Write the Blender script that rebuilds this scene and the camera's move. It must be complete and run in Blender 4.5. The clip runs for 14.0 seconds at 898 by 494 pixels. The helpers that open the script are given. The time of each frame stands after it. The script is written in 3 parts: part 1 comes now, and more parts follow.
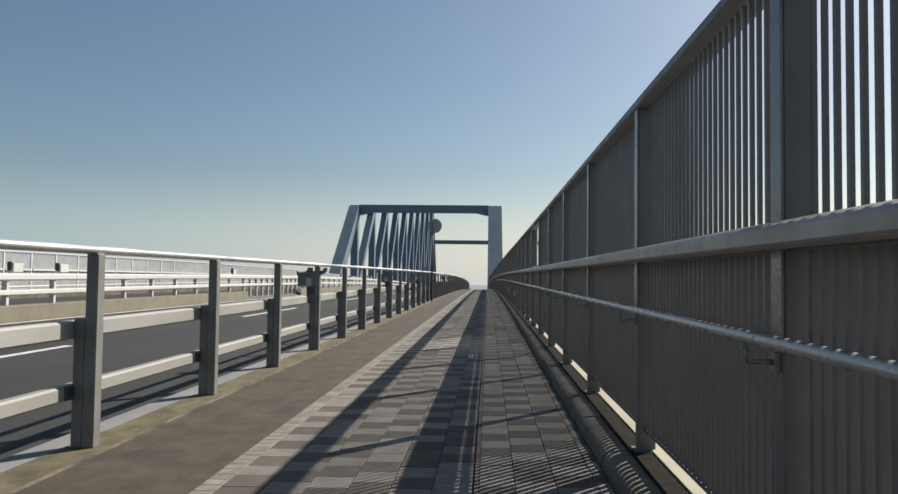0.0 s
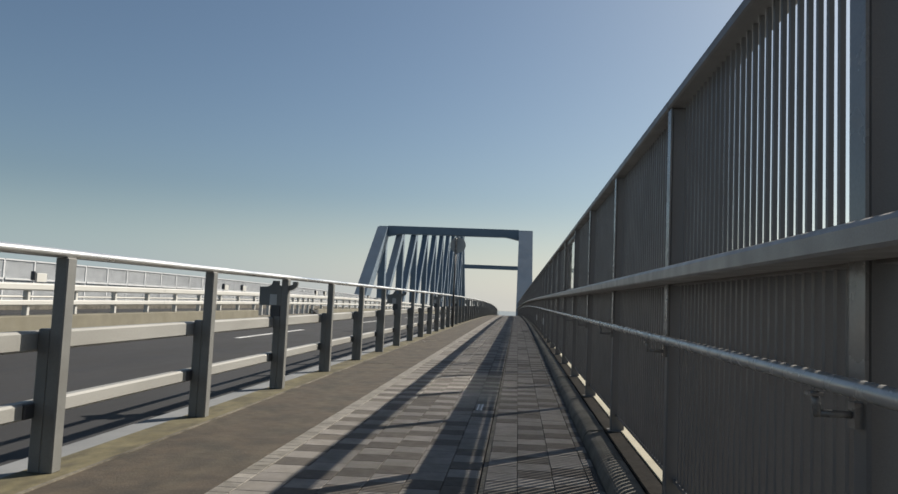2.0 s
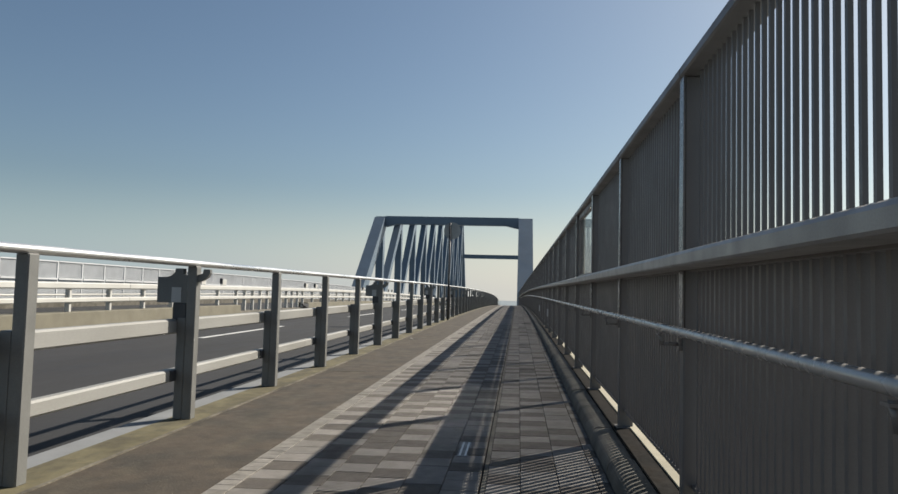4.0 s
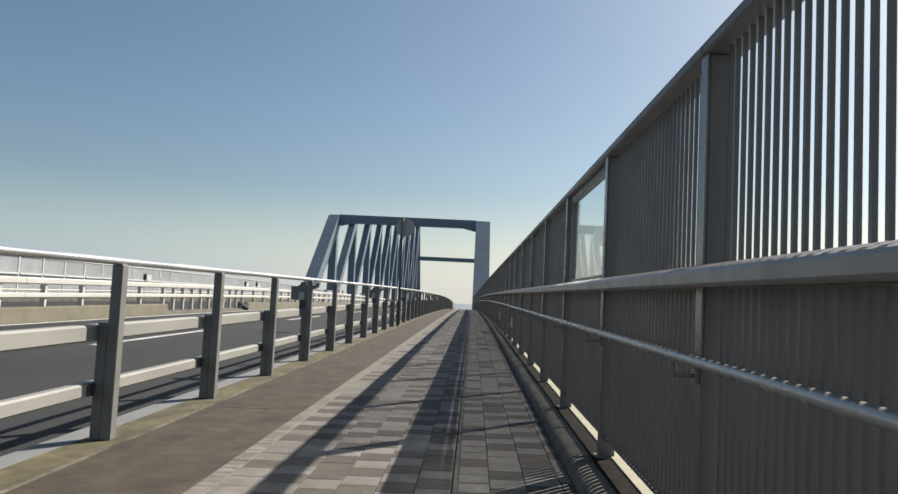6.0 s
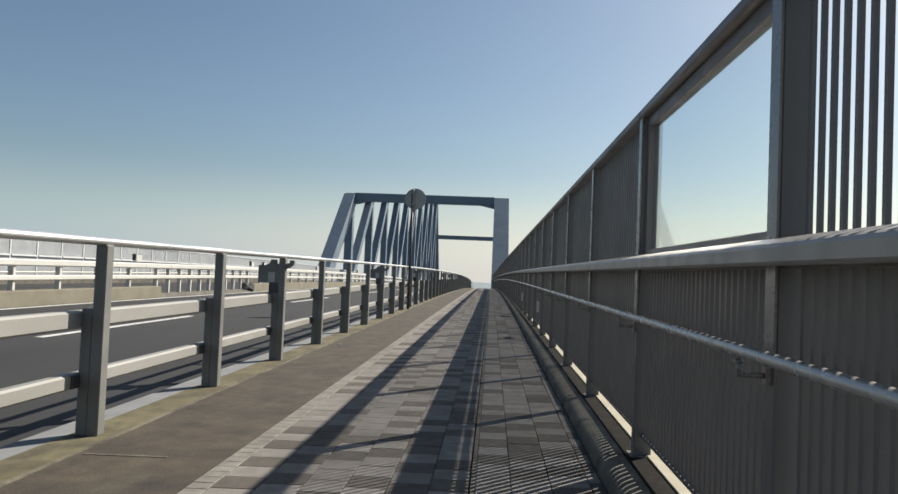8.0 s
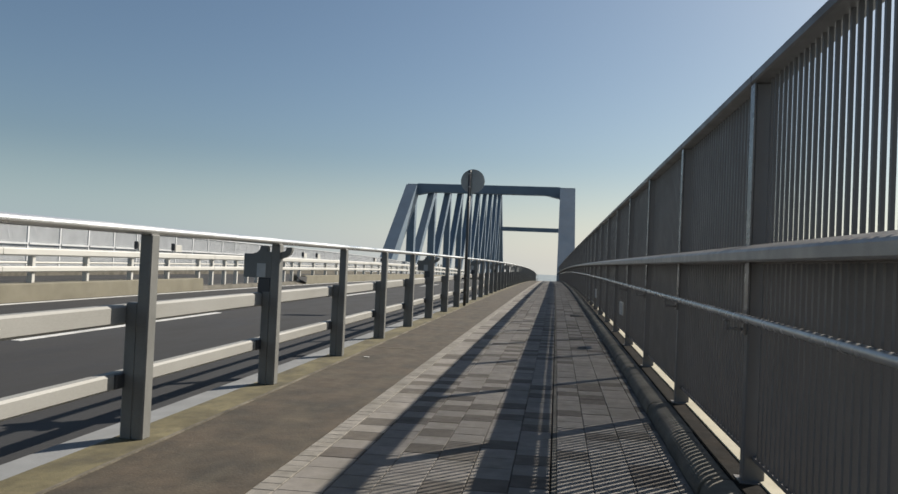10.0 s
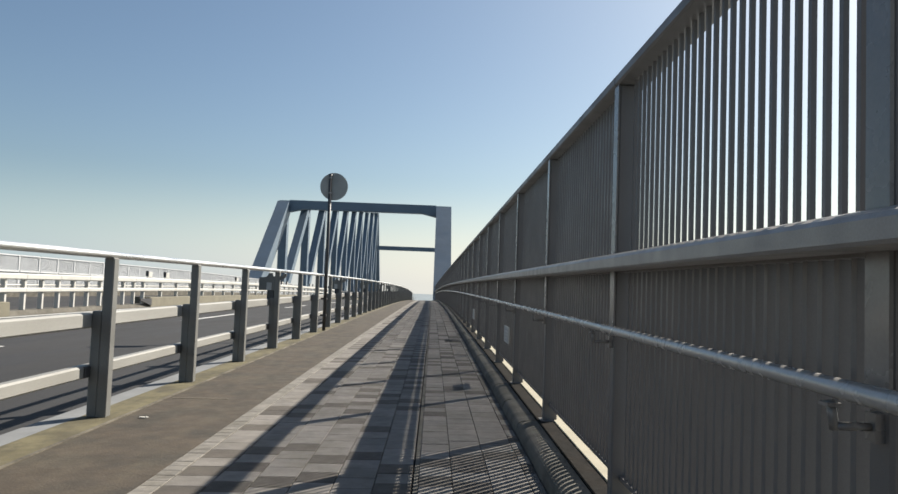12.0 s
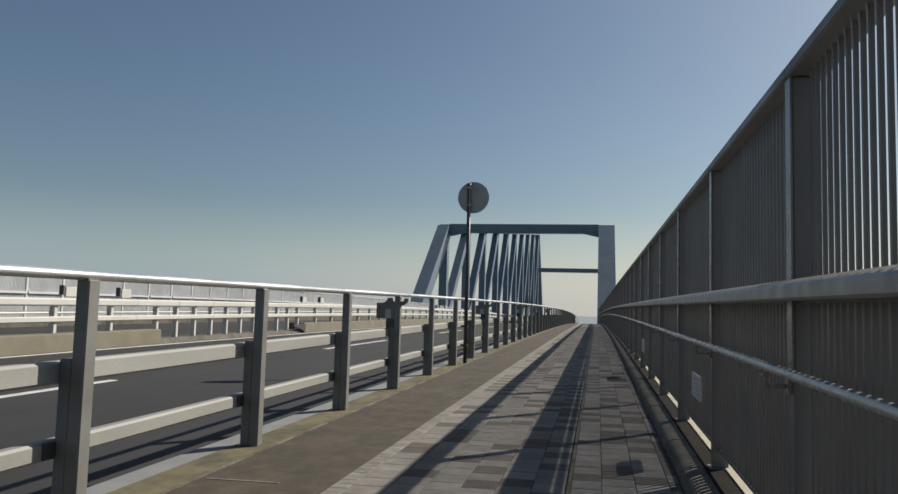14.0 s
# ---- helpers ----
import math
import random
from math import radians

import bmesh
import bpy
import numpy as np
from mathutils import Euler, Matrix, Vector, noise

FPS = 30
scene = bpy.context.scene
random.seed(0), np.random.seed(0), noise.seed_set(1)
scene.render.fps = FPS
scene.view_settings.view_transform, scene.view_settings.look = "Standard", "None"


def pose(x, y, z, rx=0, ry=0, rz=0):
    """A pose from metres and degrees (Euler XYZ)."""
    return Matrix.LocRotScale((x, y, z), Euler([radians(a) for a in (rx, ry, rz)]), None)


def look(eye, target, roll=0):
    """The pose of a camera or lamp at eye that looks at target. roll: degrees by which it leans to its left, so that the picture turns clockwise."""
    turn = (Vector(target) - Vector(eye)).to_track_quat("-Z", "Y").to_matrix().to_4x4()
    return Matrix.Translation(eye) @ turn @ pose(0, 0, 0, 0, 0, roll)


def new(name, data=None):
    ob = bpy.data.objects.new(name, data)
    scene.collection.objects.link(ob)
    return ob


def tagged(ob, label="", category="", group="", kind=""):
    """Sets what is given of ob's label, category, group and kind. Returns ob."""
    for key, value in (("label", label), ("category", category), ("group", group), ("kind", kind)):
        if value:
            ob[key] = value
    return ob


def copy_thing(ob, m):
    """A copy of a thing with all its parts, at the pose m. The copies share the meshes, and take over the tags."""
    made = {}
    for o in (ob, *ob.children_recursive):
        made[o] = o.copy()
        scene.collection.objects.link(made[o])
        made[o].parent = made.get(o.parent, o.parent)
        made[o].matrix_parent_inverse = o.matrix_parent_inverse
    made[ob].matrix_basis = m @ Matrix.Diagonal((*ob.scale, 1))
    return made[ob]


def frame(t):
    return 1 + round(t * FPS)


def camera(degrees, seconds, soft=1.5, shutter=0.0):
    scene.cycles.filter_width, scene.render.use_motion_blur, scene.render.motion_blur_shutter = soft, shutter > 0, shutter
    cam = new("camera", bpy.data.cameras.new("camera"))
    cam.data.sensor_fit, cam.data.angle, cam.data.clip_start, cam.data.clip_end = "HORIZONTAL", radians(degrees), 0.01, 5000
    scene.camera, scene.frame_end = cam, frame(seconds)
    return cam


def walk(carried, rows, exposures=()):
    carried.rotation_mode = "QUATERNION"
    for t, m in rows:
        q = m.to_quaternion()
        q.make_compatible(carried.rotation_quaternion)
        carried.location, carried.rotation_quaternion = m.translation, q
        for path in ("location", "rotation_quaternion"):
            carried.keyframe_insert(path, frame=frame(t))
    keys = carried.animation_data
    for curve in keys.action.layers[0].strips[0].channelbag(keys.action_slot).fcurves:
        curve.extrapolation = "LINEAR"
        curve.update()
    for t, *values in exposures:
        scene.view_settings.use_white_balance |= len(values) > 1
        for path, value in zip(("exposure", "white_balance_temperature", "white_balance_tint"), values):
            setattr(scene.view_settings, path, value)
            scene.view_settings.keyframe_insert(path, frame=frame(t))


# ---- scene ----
cam = camera(64.0, 14.0)

PATH = [
    (0, (0.017, -6.721, 1.062), (-0.093, -4.726, 1.141), 0.7),
    (0.5, (0.059, -6.102, 1.047), (-0.092, -4.107, 1.063), 0.2),
    (1, (0.093, -5.419, 1.051), (-0.117, -3.431, 1.13), 2.1),
    (1.5, (0.101, -4.882, 1.057), (0.001, -2.886, 1.144), 0.4),
    (2, (0.131, -4.199, 1.03), (-0.065, -2.214, 1.175), 2.5),
    (2.5, (0.108, -3.677, 1.053), (0.046, -1.681, 1.167), 0.1),
    (3, (0.155, -3.015, 1.038), (-0.027, -1.027, 1.161), 0.7),
    (3.2, (0.154, -2.794, 1.04), (-0.006, -0.805, 1.165), 1.4),
    (5.3, (0.076, -0.193, 1.031), (-0.189, 1.788, 1.101), 1.5),
    (5.5, (0.063, 0.071, 1.051), (-0.148, 2.059, 1.11), 2.1),
    (6, (0.021, 0.727, 1.08), (-0.053, 2.722, 1.21), 2.8),
    (6.5, (0.03, 1.325, 1.057), (-0.099, 3.314, 1.219), 3.6),
    (7, (0.022, 1.965, 1.066), (0.041, 3.963, 1.15), 2.8),
    (7.2, (0.054, 2.227, 1.1), (-0.05, 4.223, 1.172), 2.7),
    (9.3, (-0.031, 4.803, 1.078), (-0.174, 6.797, 1.14), 2.0),
    (9.5, (-0.021, 5.063, 1.095), (-0.276, 7.046, 1.141), 2.0),
    (10, (-0.06, 5.737, 1.092), (-0.36, 7.714, 1.131), 2.5),
    (10.5, (-0.074, 6.281, 1.067), (-0.253, 8.27, 1.157), 1.5),
    (11, (-0.057, 6.901, 1.054), (-0.167, 8.895, 1.169), 1.8),
    (11.5, (-0.052, 7.45, 1.065), (0.038, 9.446, 1.157), 1.0),
    (12, (0.026, 8.091, 1.056), (0.063, 10.088, 1.163), 2.1),
    (12.5, (0.039, 8.615, 1.098), (0.183, 10.608, 1.188), 1.8),
    (13, (0.09, 9.266, 1.106), (-0.019, 11.255, 1.283), 2.7),
    (13.5, (0.104, 9.823, 1.12), (-0.062, 11.811, 1.269), 2.0),
    (14, (0.135, 10.435, 1.105), (-0.276, 12.386, 1.26), 1.6),
]
walk(cam, [(t, look(e, g, r)) for t, e, g, r in PATH],
     [(0, 0.65), (0.5, 0.75), (1, 0.75), (1.5, 0.75), (2, 0.52), (2.5, 0.55), (3, 0.62), (5.5, 0.54), (6, 0.75), (6.5, 0.53), (7, 0.74), (9.5, 0.70),
      (10, 0.58), (10.5, 0.72), (11, 0.68), (11.5, 0.90), (12, 0.93), (12.5, 1.05), (13, 0.70), (13.5, 0.42), (14, 0.34)])

# ---- light ----
SUN_EL, SUN_AZ = 37.0, 45.5
world = bpy.data.worlds.new("daylight")
scene.world = world
world.use_nodes = True
wn = world.node_tree.nodes
sky = wn.new("ShaderNodeTexSky")
sky.sky_type = "NISHITA"
sky.sun_disc = False
sky.sun_elevation, sky.sun_rotation = radians(SUN_EL), radians(SUN_AZ)
sky.altitude, sky.air_density, sky.dust_density, sky.ozone_density = 60, 1.0, 1.45, 0.7
wn["Background"].inputs[1].default_value = 0.052
# pale sea haze towards the horizon
wl = world.node_tree.links
wco, wsep, wmap, wmix = wn.new("ShaderNodeTexCoord"), wn.new("ShaderNodeSeparateXYZ"), wn.new("ShaderNodeMapRange"), wn.new("ShaderNodeMix")
wl.new(wco.outputs["Generated"], wsep.inputs[0])
wl.new(wsep.outputs["Z"], wmap.inputs[0])
wmap.interpolation_type = "SMOOTHSTEP"
for k, v in ((1, -0.01), (2, 0.15), (3, 0.58), (4, 0.0)):
    wmap.inputs[k].default_value = v
wmix.data_type = "RGBA"
wl.new(wmap.outputs[0], wmix.inputs[0])
wtint = wn.new("ShaderNodeMix")
wtint.data_type, wtint.blend_type = "RGBA", "MULTIPLY"
wtint.inputs[0].default_value = 1.0
wtint.inputs[7].default_value = (0.93, 1.02, 1.05, 1)
wl.new(sky.outputs[0], wtint.inputs[6])
wl.new(wtint.outputs[2], wmix.inputs[6])
# the haze is warmer and brighter on the sun's side
wdot, wside, whaze = wn.new("ShaderNodeVectorMath"), wn.new("ShaderNodeMapRange"), wn.new("ShaderNodeMix")
wdot.operation = "DOT_PRODUCT"
wdot.inputs[1].default_value = (math.sin(radians(SUN_AZ)), math.cos(radians(SUN_AZ)), 0)
wl.new(wco.outputs["Generated"], wdot.inputs[0])
wl.new(wdot.outputs["Value"], wside.inputs[0])
wside.interpolation_type = "SMOOTHSTEP"
for k, v in ((1, 0.1), (2, 0.85), (3, 0.0), (4, 1.0)):
    wside.inputs[k].default_value = v
whaze.data_type = "RGBA"
wl.new(wside.outputs[0], whaze.inputs[0])
whaze.inputs[6].default_value, whaze.inputs[7].default_value = (6.7, 8.5, 9.8, 1), (12.0, 11.8, 11.2, 1)
wl.new(whaze.outputs[2], wmix.inputs[7])
wl.new(wmix.outputs[2], wn["Background"].inputs[0])
sun = new("sun", bpy.data.lights.new("sun", "SUN"))
sun.data.energy, sun.data.angle, sun.data.color = 5.0, radians(0.53), (1.0, 0.93, 0.82)
sun.matrix_world = look((30 * math.sin(radians(SUN_AZ)) * math.cos(radians(SUN_EL)), 30 * math.cos(radians(SUN_AZ)) * math.cos(radians(SUN_EL)),
                         30 * math.sin(radians(SUN_EL))), (0, 0, 0))


# ---- materials ----
def material(name, base, rough=0.6, metal=0.0, scale=8.0, vary=0.12, grain=120.0, bump=0.15, tone=None, tone_scale=0.7, tone_amount=0.5,
             stretch=(1, 1, 1), pieces=0.0, alt=None, alt_share=0.3, spec=0.5, stain=None, stain_scale=0.5, stain_amount=0.5, streak=(1, 1, 1), specks=None):
    """Principled surface: base colour varied at two scales, a second tone in patches, grain in the relief; pieces: spread of lightness from piece to piece."""
    m = bpy.data.materials.new(name)
    m.use_nodes = True
    t = m.node_tree
    n, li = t.nodes, t.links
    p = n["Principled BSDF"]
    p.inputs["Roughness"].default_value, p.inputs["Metallic"].default_value = rough, metal
    p.inputs["Specular IOR Level"].default_value = spec
    geo = n.new("ShaderNodeNewGeometry")
    mp = n.new("ShaderNodeMapping")
    mp.inputs["Scale"].default_value = stretch
    li.new(geo.outputs["Position"], mp.inputs["Vector"])

    def noise_tex(s, detail=4.0):
        x = n.new("ShaderNodeTexNoise")
        x.inputs["Scale"].default_value, x.inputs["Detail"].default_value = s, detail
        li.new(mp.outputs[0], x.inputs["Vector"])
        return x.outputs["Fac"]

    def remap(v, a, b, c, d):
        x = n.new("ShaderNodeMapRange")
        for k, val in enumerate((a, b, c, d)):
            x.inputs[k + 1].default_value = val
        li.new(v, x.inputs[0])
        return x.outputs[0]

    def mix(fac, a, b, mode="MIX"):
        x = n.new("ShaderNodeMix")
        x.data_type, x.blend_type = "RGBA", mode
        if isinstance(fac, float):
            x.inputs[0].default_value = fac
        else:
            li.new(fac, x.inputs[0])
        for sock, val in ((6, a), (7, b)):
            if isinstance(val, tuple):
                x.inputs[sock].default_value = (*val, 1)
            else:
                li.new(val, x.inputs[sock])
        return x.outputs[2]

    def times(col, v):
        x = n.new("ShaderNodeVectorMath")
        x.operation = "SCALE"
        li.new(col, x.inputs[0])
        li.new(v, x.inputs["Scale"])
        return x.outputs[0]

    col = mix(0.0, base, base)
    if pieces or alt:
        inf = n.new("ShaderNodeObjectInfo")
        add = n.new("ShaderNodeMath")
        add.operation = "ADD"
        li.new(inf.outputs["Random"], add.inputs[0])
        li.new(geo.outputs["Random Per Island"], add.inputs[1])
        fr = n.new("ShaderNodeMath")
        fr.operation = "FRACT"
        li.new(add.outputs[0], fr.inputs[0])
        if alt:
            col = mix(remap(fr.outputs[0], alt_share - 0.02, alt_share + 0.02, 1.0, 0.0), col, alt)
        w = n.new("ShaderNodeTexWhiteNoise")
        w.noise_dimensions = "1D"
        li.new(fr.outputs[0], w.inputs["W"])
        col = times(col, remap(w.outputs["Value"], 0, 1, 1 - pieces, 1 + pieces))
    if tone:
        col = mix(remap(noise_tex(tone_scale, 6.0), 0.42, 0.66, 0.0, tone_amount), col, tone)
    if stain:
        mp2 = n.new("ShaderNodeMapping")
        mp2.inputs["Scale"].default_value, mp2.inputs["Location"].default_value = streak, (3.7, 1.3, 0.4)
        li.new(geo.outputs["Position"], mp2.inputs["Vector"])
        x = n.new("ShaderNodeTexNoise")
        x.inputs["Scale"].default_value, x.inputs["Detail"].default_value, x.inputs["Roughness"].default_value = stain_scale, 8.0, 0.62
        li.new(mp2.outputs[0], x.inputs["Vector"])
        col = mix(remap(x.outputs["Fac"], 0.47, 0.66, 0.0, stain_amount), col, stain)
    if specks:
        v = n.new("ShaderNodeTexVoronoi")
        v.inputs["Scale"].default_value, v.inputs["Randomness"].default_value = 26.0, 1.0
        li.new(mp.outputs[0], v.inputs["Vector"])
        gate = n.new("ShaderNodeMath")
        gate.operation = "MULTIPLY"
        li.new(remap(v.outputs["Distance"], 0.10, 0.16, 1.0, 0.0), gate.inputs[0])
        li.new(remap(noise_tex(3.0), 0.5, 0.6, 0.0, 0.8), gate.inputs[1])
        col = mix(gate.outputs[0], col, specks)
    col = times(col, remap(noise_tex(scale), 0.3, 0.7, 1 - vary, 1 + vary))
    fine = noise_tex(grain, 2.0)
    col = times(col, remap(fine, 0.3, 0.7, 1 - vary * 0.7, 1 + vary * 0.7))
    li.new(col, p.inputs["Base Color"])
    li.new(remap(noise_tex(scale * 1.7), 0.3, 0.7, max(0.03, rough - 0.1), min(1.0, rough + 0.1)), p.inputs["Roughness"])
    if bump:
        b = n.new("ShaderNodeBump")
        b.inputs["Strength"].default_value, b.inputs["Distance"].default_value = bump, 0.004
        li.new(fine, b.inputs["Height"])
        li.new(b.outputs[0], p.inputs["Normal"])
    return m


M_TILE = material("pale_paver", (0.18, 0.164, 0.147), 0.85, scale=9, vary=0.14, pieces=0.16, grain=130, tone=(0.136, 0.125, 0.11), tone_scale=1.3, tone_amount=0.5,
                  bump=0.35, stain=(0.109, 0.0975, 0.0736), stain_scale=3.2, stain_amount=0.45)
M_TILE_DARK = material("brown_paver", (0.075, 0.0627, 0.0513), 0.85, scale=9, vary=0.16, pieces=0.2, grain=130, tone=(0.057, 0.0484, 0.0399), tone_scale=1.3,
                       tone_amount=0.5, bump=0.35, stain=(0.095, 0.0836, 0.0627), stain_scale=3.2, stain_amount=0.35)
M_EDGE = material("edge_brick", (0.199, 0.183, 0.161), 0.85, scale=12, vary=0.18, pieces=0.16, grain=200, tone=(0.143, 0.133, 0.11), tone_amount=0.5, bump=0.35,
                  stain=(0.104, 0.0939, 0.0718), stain_scale=5.0, stain_amount=0.6)
M_JOINT = material("joint_sand", (0.1, 0.09, 0.078), 0.95, scale=20, vary=0.2, bump=0.3)
M_WALKWAY = material("worn_brown_asphalt", (0.057, 0.043, 0.029), 0.9, scale=7, vary=0.22, grain=70, tone=(0.0303, 0.0255, 0.0185), tone_scale=2.6,
                     tone_amount=0.9, bump=0.6, stain=(0.0723, 0.0599, 0.04), stain_scale=2.4, stain_amount=0.5, streak=(1.6, 0.45, 1), specks=(0.104, 0.0936, 0.0723))
M_SEAM = material("pale_seam", (0.15, 0.132, 0.1), 0.9, scale=30, vary=0.25, tone=(0.05, 0.042, 0.031), tone_scale=2.6, tone_amount=1.0)
M_PLINTH = material("mossy_concrete", (0.129, 0.111, 0.0595), 0.9, scale=9, vary=0.2, tone=(0.0758, 0.0636, 0.0325), tone_scale=2.2, tone_amount=0.85, grain=120, bump=0.45,
                    stain=(0.0506, 0.0433, 0.0275), stain_scale=3.0, stain_amount=0.75, streak=(1.5, 0.7, 1))
M_GUTTER = material("pale_concrete", (0.271, 0.278, 0.278), 0.85, scale=4, vary=0.1, tone=(0.201, 0.201, 0.194), tone_scale=1.5, tone_amount=0.6, grain=180, bump=0.2)
M_EDGING = material("pale_edging", (0.196, 0.201, 0.204), 0.85, scale=4, vary=0.1, tone=(0.175, 0.18, 0.18), tone_scale=1.8, tone_amount=0.6, grain=180, bump=0.2)
M_ROAD = material("road_asphalt", (0.021, 0.0204, 0.021), 0.85, scale=1.2, vary=0.12, grain=240, tone=(0.015, 0.0146, 0.015), tone_scale=0.5, tone_amount=0.7,
                  stretch=(1, 0.25, 1), bump=0.5)
M_PAINT = material("road_paint", (0.57, 0.57, 0.551), 0.7, scale=9, vary=0.08, tone=(0.26, 0.26, 0.245), tone_scale=5, tone_amount=0.5)
M_KERB = material("dirty_kerb_concrete", (0.112, 0.102, 0.083), 0.9, scale=7, vary=0.2, tone=(0.051, 0.0467, 0.0361), tone_scale=2.8, tone_amount=0.75, pieces=0.1,
                  grain=180, bump=0.35)
M_LEDGE = material("cream_concrete", (0.350, 0.319, 0.236), 0.85, scale=4, vary=0.1, tone=(0.251, 0.228, 0.167), tone_scale=1.5, tone_amount=0.5)
M_FENCE = material("grey_brown_coating", (0.134, 0.125, 0.121), 0.45, 0.0, scale=3, vary=0.08, grain=300, tone=(0.114, 0.108, 0.104), tone_scale=1.5,
                   tone_amount=0.4, bump=0.04, spec=0.4)
M_RAIL = material("aluminium_handrail", (0.27, 0.252, 0.238), 0.38, 0.15, scale=6, vary=0.1, grain=200, tone=(0.225, 0.21, 0.2), tone_scale=2.5, tone_amount=0.5, bump=0.04)
M_STRIP = material("smooth_cover_strip", (0.15, 0.145, 0.142), 0.26, 0.0, scale=6, vary=0.08, tone=(0.17, 0.165, 0.16), tone_scale=2.5, tone_amount=0.5, bump=0.03, spec=0.7)
M_TUBE = material("grey_blue_tube", (0.4, 0.39, 0.375), 0.24, 0.3, scale=8, vary=0.06, grain=200, bump=0.03)
M_POST = material("guard_post_coating", (0.162, 0.162, 0.152), 0.5, 0.0, scale=4, vary=0.1, tone=(0.124, 0.122, 0.113), tone_scale=3, tone_amount=0.5, bump=0.05)
M_BEAM = material("guard_beam_coating", (0.281, 0.276, 0.258), 0.5, 0.0, scale=3, vary=0.07, tone=(0.225, 0.218, 0.195), tone_scale=2, tone_amount=0.5, stretch=(1, 0.3, 1), bump=0.04)
M_TOPRAIL = material("bare_aluminium", (0.78, 0.78, 0.77), 0.32, 0.75, scale=4, vary=0.05, grain=200, stretch=(1, 0.2, 1), bump=0.03)
M_MEDIAN = material("beige_concrete", (0.162, 0.148, 0.11), 0.9, scale=2, vary=0.1, tone=(0.142, 0.13, 0.0927), tone_scale=0.8, tone_amount=0.6, bump=0.2)
M_WHITE = material("cream_white_coating", (0.52, 0.51, 0.475), 0.45, scale=2, vary=0.05, tone=(0.42, 0.41, 0.375), tone_scale=1, tone_amount=0.5, bump=0.04)
M_SCREEN = material("pale_grey_coating", (0.52, 0.53, 0.54), 0.6, scale=2, vary=0.06, tone=(0.43, 0.44, 0.45), tone_scale=0.6, tone_amount=0.5)
M_TRUSS = material("blue_grey_steel", (0.118, 0.16, 0.205), 0.5, 0.0, scale=0.5, vary=0.07, grain=20, tone=(0.095, 0.13, 0.17), tone_scale=0.1, tone_amount=0.6, bump=0.03)
M_SIGN = material("sign_back_grey", (0.36, 0.355, 0.335), 0.55, 0.1, scale=5, vary=0.08, tone=(0.27, 0.265, 0.25), tone_scale=3, tone_amount=0.5)
M_DARK = material("dark_coating", (0.05, 0.05, 0.052), 0.5, scale=6, vary=0.1)
M_SLOT = material("slot_dirt", (0.018, 0.017, 0.016), 1.0, scale=20, vary=0.2, spec=0.1)
# dirt colour taken near black, so that it also stands in for shade
M_DIRT_SHADE = material("dark_dirt", (0.010, 0.0088, 0.0075), 0.95, scale=14, vary=0.3, tone=(0.018, 0.0135, 0.0095), tone_scale=5, tone_amount=0.6, bump=0.5, spec=0.08)
M_IRON = material("worn_iron", (0.045, 0.042, 0.038), 0.85, scale=12, vary=0.25, spec=0.2, bump=0.3)
M_LABEL = material("white_plate", (0.46, 0.46, 0.445), 0.5, scale=9, vary=0.06, tone=(0.36, 0.36, 0.34), tone_scale=6, tone_amount=0.4)
M_BAR = material("print_grey", (0.36, 0.36, 0.36), 0.6, scale=9, vary=0.05)
M_GALV = material("galvanised_steel", (0.4, 0.4, 0.4), 0.4, 0.7, scale=30, vary=0.12)
M_WATER = material("sea_water", (0.2, 0.23, 0.24), 0.55, 0.0, scale=0.01, vary=0.15, grain=0.15, bump=0.4)
M_LITTER = material("paper_scrap", (0.532, 0.517, 0.471), 0.8, scale=40, vary=0.1)


def glass_material():
    m = bpy.data.materials.new("window_glass")
    m.use_nodes = True
    p = m.node_tree.nodes["Principled BSDF"]
    p.inputs["Base Color"].default_value = (0.9, 0.95, 0.95, 1)
    p.inputs["Roughness"].default_value, p.inputs["IOR"].default_value = 0.02, 1.45
    p.inputs["Transmission Weight"].default_value = 1.0
    return m


M_GLASS = glass_material()


# ---- the line of the bridge: level at first, then over the crest and gently to the west ----
def rise(y):
    return -max(0.0, y - 16.0) ** 2 / 7500.0


def drift(y):
    return -max(0.0, y - 8.0) ** 2 / 14000.0


def fall(x):
    """The cross fall of the sidewalk, from the fence down to the road."""
    return 0.017 * (max(-2.6, min(0.7, x)) - 0.7)


def on_line(x, y, z):
    """A pose on the bridge's line, turned along it."""
    dy = 0.5
    pitch = math.degrees(math.atan((rise(y + dy) - rise(y - dy)) / (2 * dy)))
    yaw = -math.degrees(math.atan((drift(y + dy) - drift(y - dy)) / (2 * dy)))
    return pose(x + drift(y), y, z + rise(y) + fall(x), pitch, 0, yaw)


def stations(a, b):
    ys = [a]
    while ys[-1] < b - 1e-6:
        y = ys[-1]
        ys.append(min(b, y + (2.0 if y < 60 else 6.0)))
    return ys


